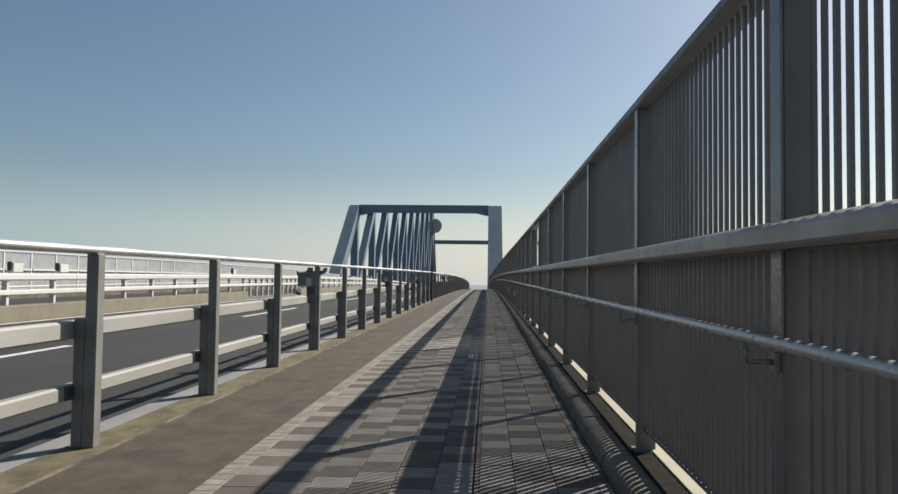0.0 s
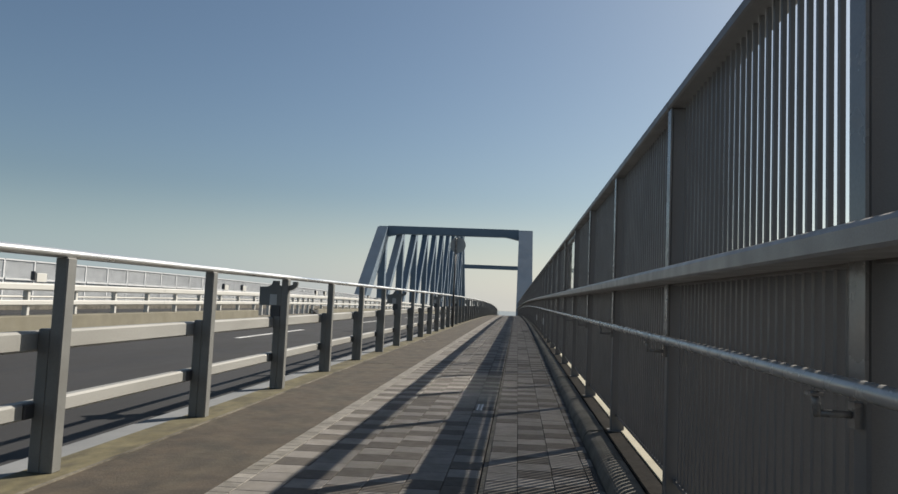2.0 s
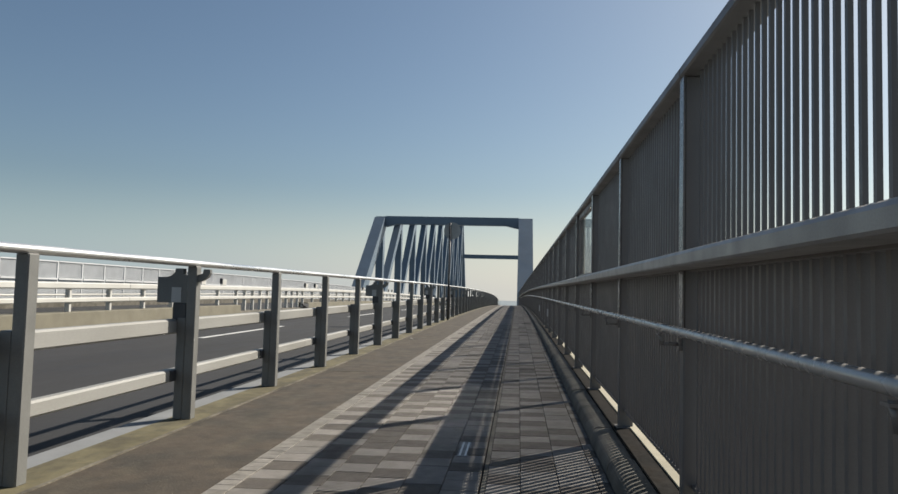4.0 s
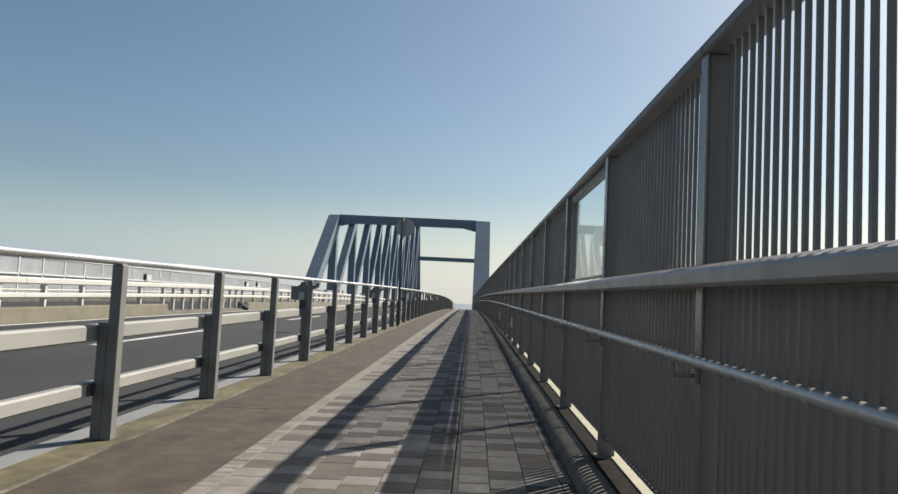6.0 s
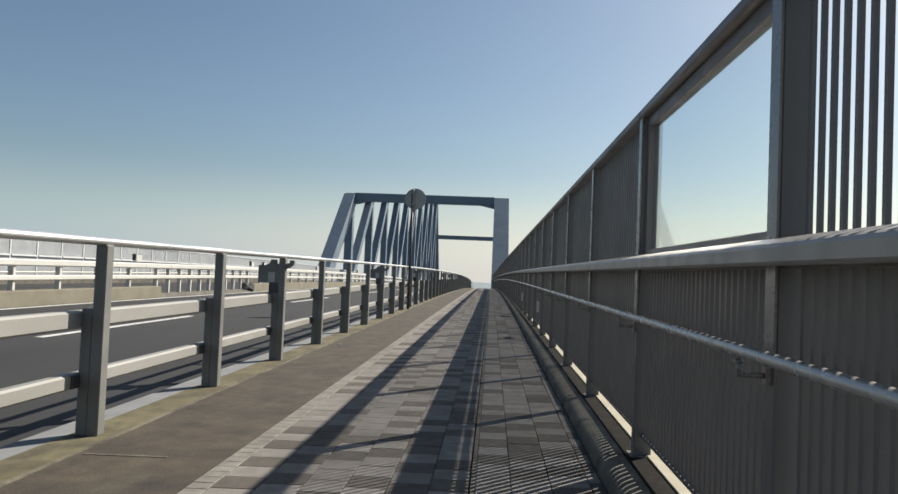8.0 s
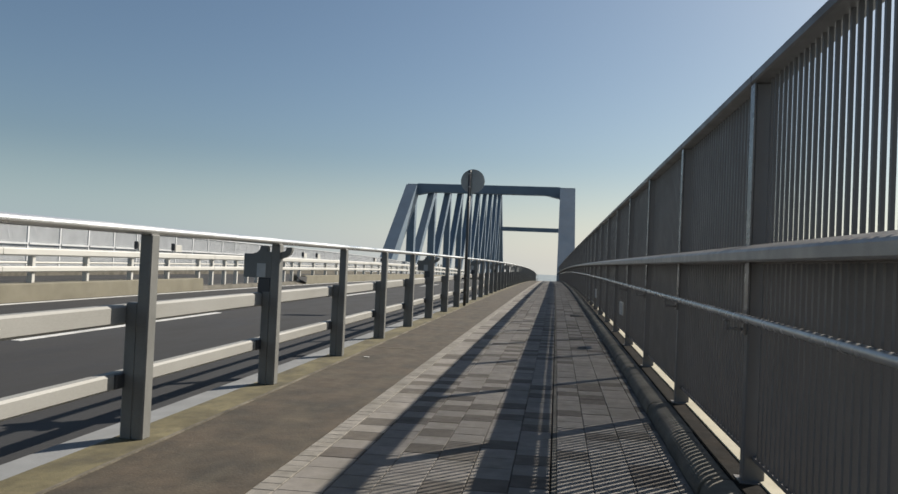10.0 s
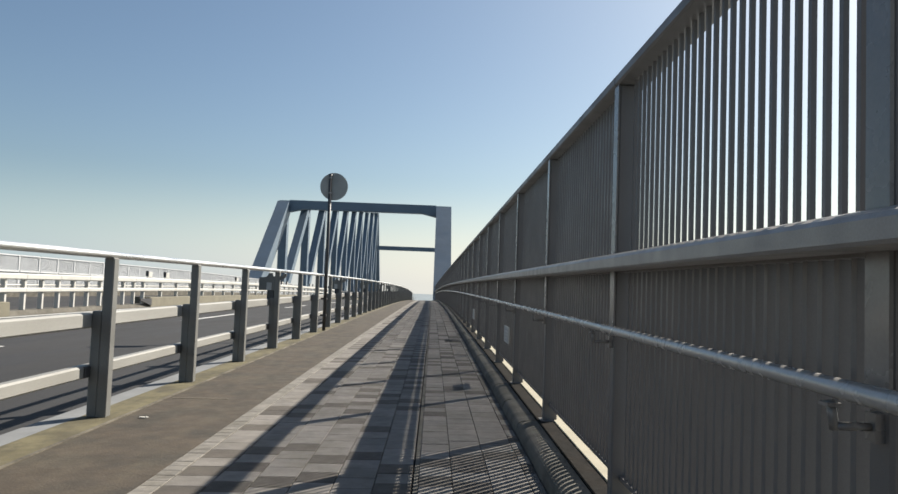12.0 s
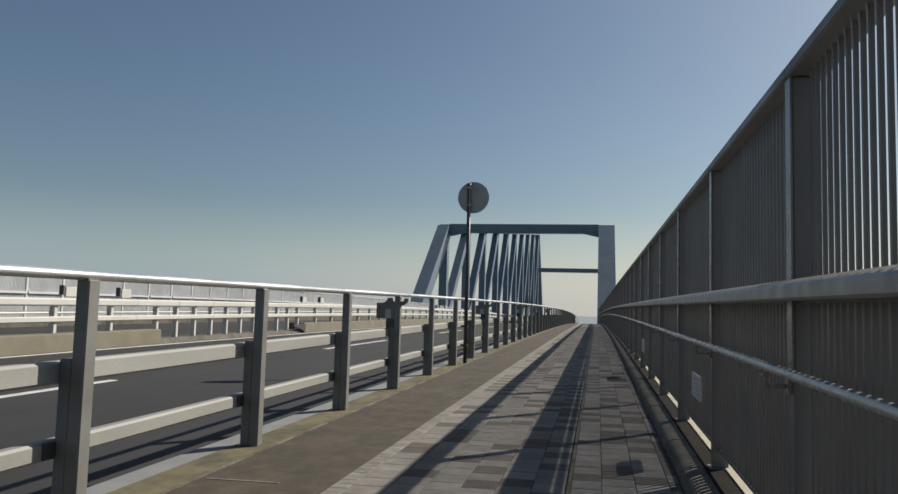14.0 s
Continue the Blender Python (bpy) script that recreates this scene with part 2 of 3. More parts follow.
# ---- mesh helpers ----
def box(bm, x0, x1, y0, y1, z0, z1, m=None):
    vs = [bm.verts.new((x, y, z)) for x in (x0, x1) for y in (y0, y1) for z in (z0, z1)]
    for f in ((0, 1, 3, 2), (4, 6, 7, 5), (0, 4, 5, 1), (2, 3, 7, 6), (0, 2, 6, 4), (1, 5, 7, 3)):
        bm.faces.new([vs[i] for i in f])
    if m is not None:
        bmesh.ops.transform(bm, matrix=m, verts=vs)
    return vs


def tube(bm, a, b, r, sides=12, r2=None):
    a, b = Vector(a), Vector(b)
    q = (b - a).to_track_quat("Z", "Y").to_matrix()
    rings = []
    for c, rad in ((a, r), (b, r if r2 is None else r2)):
        rings.append([bm.verts.new(c + q @ Vector((rad * math.cos(2 * math.pi * k / sides), rad * math.sin(2 * math.pi * k / sides), 0))) for k in range(sides)])
    for k in range(sides):
        f = bm.faces.new((rings[0][k], rings[0][(k + 1) % sides], rings[1][(k + 1) % sides], rings[1][k]))
        f.smooth = sides > 8
    bm.faces.new(rings[0][::-1])
    bm.faces.new(rings[1])


def sweep(profile, ys, closed=True, smooth=False):
    """A profile of (x, z) drawn along the bridge's line."""
    bm = bmesh.new()
    rings = [[bm.verts.new((x + drift(y), y, z + rise(y) + fall(x))) for x, z in profile] for y in ys]
    k = len(profile)
    for r0, r1 in zip(rings, rings[1:]):
        for i in range(k if closed else k - 1):
            bm.faces.new((r0[i], r0[(i + 1) % k], r1[(i + 1) % k], r1[i])).smooth = smooth
    if closed:
        bm.faces.new(rings[0][::-1])
        bm.faces.new(rings[-1])
    bmesh.ops.recalc_face_normals(bm, faces=bm.faces)
    return bm


def round_profile(cx, cz, r, sides=14):
    return [(cx + r * math.cos(2 * math.pi * k / sides), cz + r * math.sin(2 * math.pi * k / sides)) for k in range(sides)]


def bar_profile(x0, x1, z0, z1, b=0.01):
    return [(x0 + b, z0), (x1 - b, z0), (x1, z0 + b), (x1, z1 - b), (x1 - b, z1), (x0 + b, z1), (x0, z1 - b), (x0, z0 + b)]


def mesh_of(name, bm, mat, bevel=0.0):
    if bevel:
        bmesh.ops.bevel(bm, geom=[e for e in bm.edges], offset=bevel, segments=1, affect="EDGES", clamp_overlap=True)
    bmesh.ops.recalc_face_normals(bm, faces=bm.faces)
    me = bpy.data.meshes.new(name)
    bm.to_mesh(me)
    bm.free()
    me.materials.append(mat)
    return me


def part(name, bm, mat, parent=None, label="", bevel=0.0):
    """Links a bmesh as one mesh object, under a thing or a part."""
    ob = new(name, mesh_of(name, bm, mat, bevel))
    ob.parent = parent
    if label:
        tagged(ob, label)
    return ob


def thing(name, label, category, m=None, group="", kind=""):
    ob = new(name)
    if m is not None:
        ob.matrix_basis = m
    return tagged(ob, label, category, group, kind)


def solid(name, bm, mat, label, category, kind="structure"):
    return tagged(part(name, bm, mat), label, category, kind=kind)


FAR = 330.0
LINE = stations(-40.0, FAR)

# ---- water far below and the deck ----
bm = bmesh.new()
bmesh.ops.create_grid(bm, x_segments=8, y_segments=8, size=4500)
w = solid("water", bm, M_WATER, "grey-blue harbour water far below the bridge", "water")
w.location = (0, 0, -58)

solid("bridge_deck", sweep([(-22.6, -1.6), (-1.0, -1.6), (1.28, -0.7), (1.28, -0.14), (-2.3, -0.14), (-2.3, -0.34), (-22.6, -0.34)], LINE), M_GUTTER,
      "pale concrete and steel bridge deck under the roadway", "bridge deck")
solid("road", sweep([(-11.98, -0.34), (-3.3, -0.34), (-3.3, -0.2), (-11.98, -0.2)], LINE), M_ROAD, "dark grey asphalt carriageway with worn wheel tracks", "road")
solid("road", sweep([(-22.0, -0.34), (-12.75, -0.34), (-12.75, -0.2), (-22.0, -0.2)], LINE), M_ROAD, "dark grey asphalt of the oncoming carriageway", "road")
# the gutter's colour deepens the shadow of plinth and beams
solid("gutter", sweep([(-3.3, -0.34), (-2.88, -0.34), (-2.88, -0.192), (-3.3, -0.197)], LINE), M_DIRT_SHADE, "near-black dirty gutter strip beside the road, with shadow in its colour", "gutter")
solid("plinth", sweep([(-2.65, -0.3), (-2.355, -0.3), (-2.355, 0.004), (-2.65, 0.004)], LINE), M_PLINTH,
      "yellowish stained concrete plinth under the guardrail", "plinth")
solid("plinth_edge", sweep([(-2.88, -0.3), (-2.65, -0.3), (-2.65, 0.0), (-2.86, -0.006), (-2.88, -0.025)], LINE), M_EDGING,
      "pale grey concrete outer edge of the plinth", "plinth")
# the median kerb is interrupted by a low slab at the bridge joint
GAP = (28.9, 39.2)
for a, b in ((-40.0, GAP[0]), (GAP[1], FAR)):
    solid("median", sweep([(-12.75, -0.34), (-12.0, -0.34), (-12.02, 0.19), (-12.05, 0.21), (-12.7, 0.21), (-12.75, 0.18)], stations(a, b)), M_MEDIAN,
          "beige concrete median kerb between the carriageways", "median")
solid("joint_slab", sweep([(-12.75, -0.34), (-12.0, -0.34), (-12.03, -0.22), (-12.12, -0.06), (-12.7, -0.06), (-12.75, -0.1)], stations(*GAP)), M_KERB,
      "low grey slab in the gap of the median kerb", "slab")

# lane and edge paint
y = -15.4
while y < 200:
    solid("lane_marking", sweep([(-7.42, -0.2), (-7.27, -0.2), (-7.27, -0.195), (-7.42, -0.195)], stations(y, y + 6.0)), M_PAINT,
          "worn white dashed lane marking on asphalt", "road marking")
    y += 15.0
solid("edge_marking", sweep([(-11.825, -0.2), (-11.675, -0.2), (-11.675, -0.195), (-11.825, -0.195)], stations(-40, 250)), M_PAINT,
      "continuous white edge line along the road", "road marking")

# ---- sidewalk ----
walkway = solid("pavement", sweep([(-2.355, -0.14), (-1.465, -0.14), (-1.465, 0.0), (-2.355, 0.0)], LINE), M_WALKWAY,
                "brown-grey worn asphalt strip of the sidewalk", "pavement")
for y in (7.3, 14.7):
    bm = bmesh.new()
    box(bm, -2.3, -1.8, y - 0.012, y + 0.012, 0, 0.0035)
    part("seam", bm, M_SEAM, walkway).matrix_basis = pose(0, 0, fall(0), 0, -0.974, 0)
part("seam", sweep([(-2.363, 0.0), (-2.337, 0.0), (-2.337, 0.0075), (-2.363, 0.0075)], stations(-40, 120)), M_SEAM, walkway, "pale crumbling seam along the plinth")
bed = solid("pavement", sweep([(-1.465, -0.14), (0.70, -0.14), (0.70, -0.012), (-1.465, -0.012)], LINE), M_JOINT,
            "block-paved sidewalk of grey and brown square pavers", "pavement")

# ---- kerb and ledge under the fence ----
kerb = thing("kerb", "dirty grey concrete kerb stones under the fence", "kerb", kind="structure")
solid("ledge", sweep([(0.936, -0.16), (1.26, -0.16), (1.26, 0.105), (0.936, 0.105)], LINE), M_LEDGE, "cream concrete edge ledge outside the fence", "ledge")
# flat strip, coloured near black for the shade inside a deeper slot
solid("drain_slot", sweep([(-0.055, -0.012), (-0.046, -0.012), (-0.046, -0.0105), (-0.055, -0.0105)], LINE), M_SLOT, "dark narrow drainage slot between paver fields", "drain")
solid("drain_strip", sweep([(-0.045, -0.012), (-0.021, -0.012), (-0.021, -0.003), (-0.045, -0.003)], LINE), M_KERB, "narrow dirty grey drain strip between paver fields", "drain")

# ---- guardrail beside the road ----
guard = thing("guardrail", "grey guardrail with pale steel beams and bright aluminium top rail", "guardrail")
part("top_rail", sweep([(-2.49 + 0.045 * math.cos(a), 1.251 + 0.027 * math.sin(a)) for a in [2 * math.pi * k / 16 for k in range(16)]], LINE, smooth=True),
     M_TOPRAIL, guard, "shiny bare aluminium top rail")
part("upper_beam", sweep(bar_profile(-2.68, -2.60, 0.684, 0.801, 0.014), LINE), M_BEAM, guard, "pale cream-grey steel beam")
part("lower_beam", sweep(bar_profile(-2.68, -2.60, 0.302, 0.40, 0.014), LINE), M_BEAM, guard, "pale cream-grey steel beam")


def guard_post_meshes():
    bm = bmesh.new()
    box(bm, -0.0385, 0.0385, -0.046, 0.046, 0.0, 1.23)
    post = mesh_of("post", bm, M_POST, 0.008)
    bm = bmesh.new()
    box(bm, -0.112, -0.034, -0.042, 0.042, 0.0, 0.815)
    web = mesh_of("post_web", bm, M_POST, 0.008)
    bm = bmesh.new()
    box(bm, -0.15, -0.095, -0.12, 0.055, 0.307, 0.393)
    low = mesh_of("beam_bracket", bm, M_DARK, 0.006)
    return post, web, low


GP = guard_post_meshes()
for k in range(-8, 62):
    y = 2.0 * k - 0.25
    p = new("post", GP[0])
    p.parent = guard
    p.matrix_basis = on_line(-2.49, y, 0.0)
    for me in GP[1:3] if k < 30 else GP[1:2]:
        c = new(me.name.split(".")[0], me)
        c.parent = p


# boxes with brackets under the top rail, on every fourth post
def plate(bm, outline, y0, y1):
    n = len(outline)
    f = [[bm.verts.new((x, y, z)) for x, z in outline] for y in (y0, y1)]
    bm.faces.new(f[0])
    bm.faces.new(f[1][::-1])
    for i in range(n):
        bm.faces.new((f[0][(i + 1) % n], f[0][i], f[1][i], f[1][(i + 1) % n]))


def rail_box(m):
    t = thing("cable_box", "grey metal cable box bracketed under the guardrail's top rail", "cable box", m, group="boxes on the guardrail")
    bm = bmesh.new()
    a = [(-0.29, 0.93), (-0.0385, 0.93), (-0.0385, 1.155), (-0.078, 1.16), (-0.082, 1.208), (-0.142, 1.208), (-0.15, 1.175), (-0.175, 1.15), (-0.21, 1.138), (-0.29, 1.135)]
    plate(bm, a, -0.035, 0.025)
    part("case", bm, M_POST, t)
    bm = bmesh.new()
    plate(bm, [(0.0385, 1.10), (0.085, 1.115), (0.125, 1.145), (0.14, 1.175), (0.14, 1.205), (0.085, 1.205), (0.08, 1.17), (0.0385, 1.16)], -0.02, 0.02)
    part("bracket", bm, M_POST, t)
    bm = bmesh.new()
    box(bm, -0.155, -0.0385, -0.04, 0.05, 0.785, 0.93)
    part("switch_box", bm, M_DARK, t, "dark small switch box", bevel=0.008)
    bm = bmesh.new()
    box(bm, -0.167, -0.087, -0.04, -0.035, 0.935, 1.055)
    part("label_plate", bm, M_LABEL, t, "pale rectangular plate")
    return t


for k in (-6, -2, 2, 6, 10, 14, 18, 22, 26):
    rail_box(on_line(-2.49, 2.0 * k - 0.25, 0.0)) if k == -6 else copy_thing(bpy.data.objects["cable_box"], on_line(-2.49, 2.0 * k - 0.25, 0.0))

# ---- fence along the outer edge ----
PITCH = 2.0 / 30
FENCE_Y0 = -0.58


def fence_parts():
    bm = bmesh.new()
    box(bm, 0.86, 0.96, -0.035, 0.035, 0.10, 2.035)
    post = mesh_of("post", bm, M_FENCE, 0.007)
    bm = bmesh.new()
    box(bm, 0.853, 0.861, -0.037, 0.037, 0.90, 2.035)
    strip = mesh_of("cover_strip", bm, M_STRIP)
    bm = bmesh.new()
    box(bm, 0.84, 0.99, -0.07, 0.07, 0.098, 0.112)
    foot = mesh_of("base_plate", bm, M_FENCE)
    bm = bmesh.new()
    box(bm, 0.842, 0.995, -1.0, 1.0, 2.035, 2.085)
    top = mesh_of("top_rail", bm, M_FENCE, 0.008)
    bm = bmesh.new()
    box(bm, 0.898, 0.932, 0.037, 1.963, 0.215, 0.235)
    low = mesh_of("bottom_rail", bm, M_FENCE)
    bm = bmesh.new()
    box(bm, 0.875, 0.955, 0.037, 1.963, 1.155, 1.20)
    mid = mesh_of("middle_rail", bm, M_FENCE)
    bm = bmesh.new()
    box(bm, 0.9065, 0.92, -0.0082, 0.0082, 1.20, 2.035)
    picket = mesh_of("picket", bm, M_FENCE)
    bm = bmesh.new()
    box(bm, 0.90, 0.93, -0.0105, 0.0105, 0.235, 1.155)
    blade = mesh_of("louvre", bm, M_FENCE)
    return post, foot, top, low, mid, picket, blade, strip


FP = fence_parts()


def under(name, me, parent, y=0.0):
    o = new(name, me)
    o.parent = parent
    o.location = (0, y, 0)
    return o


def joined(me, ys):
    bm = bmesh.new()
    for y in ys:
        n0 = len(bm.verts)
        bm.from_mesh(me)
        bm.verts.ensure_lookup_table()
        for v in bm.verts[n0:]:
            v.co.y += y
    return bm


UP_Y = [0.085 + PITCH * k for k in range(28)]
LOW_Y = [0.085 + PITCH * k for k in range(28)]


def fence_bay(label, near=True, window=False):
    t = thing("fence_panel", label, "fence panel", group="fence panels along the sidewalk")
    under("post", FP[0], t)
    under("base_plate", FP[1], t)
    tagged(under("cover_strip", FP[7], t), "smooth grey cover strip")
    under("top_rail", FP[2], t, 1.0)
    under("bottom_rail", FP[3], t)
    under("middle_rail", FP[4], t)
    if near:
        for y in LOW_Y:
            under("louvre", FP[6], t, y)
        if not window:
            for y in UP_Y:
                under("picket", FP[5], t, y)
    else:
        tagged(part("louvre_infill", joined(FP[6], LOW_Y), M_FENCE, t), kind="stuff")
        tagged(part("picket_infill", joined(FP[5], UP_Y), M_FENCE, t), kind="stuff")
    if window:
        frame_part = new("window_frame")
        frame_part.parent = t
        for a in ((0.037, 0.115, 1.20, 2.035), (1.915, 1.963, 1.20, 2.035), (0.115, 1.915, 1.20, 1.275), (0.115, 1.915, 1.975, 2.035)):
            bm = bmesh.new()
            box(bm, 0.885, 0.945, *a)
            part("frame_member", bm, M_FENCE, frame_part, bevel=0.004)
        bm = bmesh.new()
        box(bm, 0.911, 0.919, 0.11, 1.92, 1.27, 1.98)
        pane = part("pane", bm, M_GLASS, t, "clear glass pane")
        pane.visible_shadow = False
    return t


near_bay = far_bay = None
for m in range(-14, 60):
    at = on_line(0, 2.0 * m + FENCE_Y0, 0)
    if m == 3:
        fence_bay("dark grey metal fence panel with a framed glass window above louvres", True, True).matrix_basis = at
    elif -4 <= m <= 12:
        if near_bay is None:
            near_bay = fence_bay("dark grey metal fence panel with slim pickets above vertical louvres")
            near_bay.matrix_basis = at
        else:
            copy_thing(near_bay, at)
    elif far_bay is None:
        far_bay = fence_bay("dark grey metal fence panel with slim pickets above vertical louvres", False)
        far_bay.matrix_basis = at
    else:
        copy_thing(far_bay, at)

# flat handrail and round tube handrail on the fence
# channel surface: shade under the fence's bottom rail is put into its near-black colour
solid("drain_channel", sweep([(0.818, -0.16), (0.940, -0.16), (0.940, 0.095), (0.818, 0.095)], LINE), M_DIRT_SHADE, "near-black channel between kerb and ledge, dirt and shade in its colour", "channel")
FLINE = stations(-28.5, 118.0)
rail = thing("handrail", "flat grey aluminium handrail fixed along the fence posts", "handrail")
for a in range(-28, 116, 8):
    part("rail_section", sweep([(0.701, 1.150), (0.706, 1.143), (0.865, 1.150), (0.865, 1.223), (0.85, 1.230), (0.724, 1.201), (0.707, 1.194), (0.70, 1.184)],
                                stations(a - 0.9, a + 7.0996)), M_RAIL, rail)
low_rail = thing("tube_handrail", "round grey-blue metal tube handrail on brackets", "handrail")
part("tube", sweep(round_profile(0.765, 0.896, 0.019), FLINE, smooth=True), M_TUBE, low_rail)


def tube_bracket_mesh():
    bm = bmesh.new()
    box(bm, 0.842, 0.86, -0.016, 0.016, 0.808, 0.862)
    tube(bm, (0.85, 0.0, 0.835), (0.775, 0.0, 0.835), 0.008, 10)
    tube(bm, (0.775, 0.0, 0.828), (0.767, 0.0, 0.882), 0.0085, 10)
    box(bm, 0.753, 0.78, -0.016, 0.016, 0.872, 0.879)
    return mesh_of("bracket", bm, M_STRIP)


TB = tube_bracket_mesh()
for m in range(-14, 40):
    b = new("bracket", TB)
    b.parent = low_rail
    b.matrix_basis = on_line(0, 2.0 * m + FENCE_Y0, 0)


for m in range(-14, 40, 2):
    y = 2.0 * m + FENCE_Y0 - 0.11
    part("joint_sleeve", sweep(round_profile(0.765, 0.896, 0.0197), [y - 0.0015, y + 0.0015], smooth=True), M_POST, low_rail)

# dark guard sheet on the side of the median
bm = bmesh.new()
g = [[bm.verts.new((x, y, z)) for y, z in ((38.0, 0.05), (38.0, -0.02), (39.18, -0.26), (39.18, 0.04))] for x in (-12.05 + drift(38.6), -11.96 + drift(38.6))]
bm.faces.new(g[0])
bm.faces.new(g[1][::-1])
for i in range(4):
    bm.faces.new((g[0][(i + 1) % 4], g[0][i], g[1][i], g[1][(i + 1) % 4]))
bmesh.ops.recalc_face_normals(bm, faces=bm.faces)
tagged(part("guard_sheet", bm, M_DARK), "dark wedge-shaped sheet against the concrete median kerb", "guard sheet")


# white plates on the louvres
def plate(y, w, z0, z1, label):
    t = thing("notice_plate", label, "notice plate", on_line(0.87, y, 0), group="plates on the fence")
    bm = bmesh.new()
    box(bm, -0.012, 0.004, -w / 2, w / 2, z0, z1)
    part("plate", bm, M_LABEL, t, bevel=0.002)
    for k in range(4):
        zz = z1 - (k + 1) * (z1 - z0) / 5
        bm = bmesh.new()
        box(bm, -0.0135, -0.0115, -w * 0.38, w * (0.36 - 0.12 * (k % 2)), zz - 0.008, zz + 0.008)
        part("print_bar", bm, M_BAR, t)


plate(16.2, 0.44, 0.44, 0.62, "white rectangular plate with grey print on the fence louvres")
plate(22.75, 0.5, 0.40, 0.60, "white rectangular plate with grey print farther along the fence")

# ---- round traffic sign seen from behind ----
sg = thing("traffic_sign", "round traffic sign seen from its grey back on a dark pole", "traffic sign", on_line(-2.40, 24.36, 0.0))
bm = bmesh.new()
tube(bm, (0, 0, 0.0), (0, 0, 3.55), 0.038, 14)
part("pole", bm, M_DARK, sg)
bm = bmesh.new()
tube(bm, (0.08, 0.047, 3.27), (0.08, 0.06, 3.27), 0.315, 40)
part("disc", bm, M_SIGN, sg)
for z in (3.115, 3.455):
    bm = bmesh.new()
    box(bm, -0.16, 0.34, 0.036, 0.046, z - 0.014, z + 0.014)
    tube(bm, (0, 0, z - 0.014), (0, 0, z + 0.014), 0.043, 12)
    part("clamp", bm, M_SIGN, sg)
for z in (0.35, 0.72):
    bm = bmesh.new()
    box(bm, -0.09, 0.045, -0.05, 0.05, z - 0.02, z + 0.02)
    part("clamp", bm, M_DARK, sg)

# ---- median guardrail ----
med = thing("median_guardrail", "cream-white median guardrail with three horizontal rails", "guardrail")
a = -40.0
while a < 250.0:
    b = a + (2.0 if 24.0 < a < 46.0 else 6.0)
    part("top_rail", sweep(bar_profile(-12.36, -12.18, 0.845, 1.032, 0.035), [a + 0.008, b - 0.008]), M_WHITE, med)
    part("lower_rail", sweep(bar_profile(-12.30, -12.18, 0.466, 0.604, 0.025), [a + 0.008, b - 0.008]), M_WHITE, med)
    a = b
part("middle_rail", sweep(round_profile(-12.36, 0.687, 0.03, 8), LINE), M_WHITE, med)


def median_post(z0):
    bm = bmesh.new()
    box(bm, -0.07, 0.07, -0.055, 0.055, z0, 0.70)
    return mesh_of("post", bm, M_WHITE, 0.01)


MPOST, LONG_POST = median_post(0.0), median_post(-0.27)
for k in range(-20, 140):
    y = 1.0 * k + 0.05
    in_gap = GAP[0] < y < GAP[1]
    if in_gap or k % 2:
        p = new("post", LONG_POST if in_gap else MPOST)
        p.parent = med
        p.matrix_basis = on_line(-12.32, y, 0.205)


def delineator(m):
    t = thing("delineator", "small dark reflector post on the median guardrail", "delineator", m, group="reflectors on the median")
    bm = bmesh.new()
    tube(bm, (0, 0, 0.0), (0, 0, 0.12), 0.02, 8)
    part("stem", bm, M_GALV, t)
    bm = bmesh.new()
    box(bm, -0.06, 0.06, -0.03, 0.03, 0.1, 0.33)
    part("reflector", bm, M_DARK, t, bevel=0.015)
    bm = bmesh.new()
    box(bm, -0.02, 0.02, 0.12, 0.52, 0.06, 0.29)
    for yy in (0.2, 0.44):
        box(bm, -0.012, 0.012, yy - 0.015, yy + 0.015, 0.0, 0.06)
    part("board", bm, M_WHITE, t, "pale board on two short legs", bevel=0.008)
    return t


delin = delineator(on_line(-12.26, 11.1, 1.01))
for k in range(8):
    for y in (25.2 + 14.1 * k, 27.25 + 14.1 * k) if k else (13.15, 25.2, 27.25):
        copy_thing(delin, on_line(-12.26, y, 1.01))

# ---- screen fence on the far side of the bridge ----


def far_fence():
    t = thing("screen_fence", "pale grey picket screen fence beyond the oncoming lanes", "fence panel", group="screen fence panels")
    for nm, a in (("post", (-0.05, 0.05, -0.045, 0.045, -0.3, 2.03)), ("top_rail", (-0.06, 0.06, 0.045, 1.955, 1.98, 2.04)), ("middle_rail", (-0.04, 0.1, 0.045, 1.955, 1.12, 1.2)),
                  ("bottom_rail", (-0.04, 0.04, 0.045, 1.955, 0.15, 0.2))):
        bm = bmesh.new()
        box(bm, *a)
        part(nm, bm, M_SCREEN, t)
    bm = bmesh.new()
    for k in range(28):
        yy = 0.09 + PITCH * k
        box(bm, -0.03, 0.015, yy - 0.012, yy + 0.012, 0.2, 1.98)
    tagged(part("picket_infill", bm, M_SCREEN, t), kind="stuff")
    return t


solid("parapet", sweep([(-22.5, -0.34), (-21.9, -0.34), (-21.9, 0.16), (-22.0, 0.2), (-22.5, 0.2)], LINE), M_KERB,
      "low grey concrete parapet under the far screen fence", "parapet")
ff = far_fence()
ff.matrix_basis = on_line(-22.2, -10.9, 0)
for k in range(1, 80):
    copy_thing(ff, on_line(-22.2, -10.9 + 2.0 * k, 0))

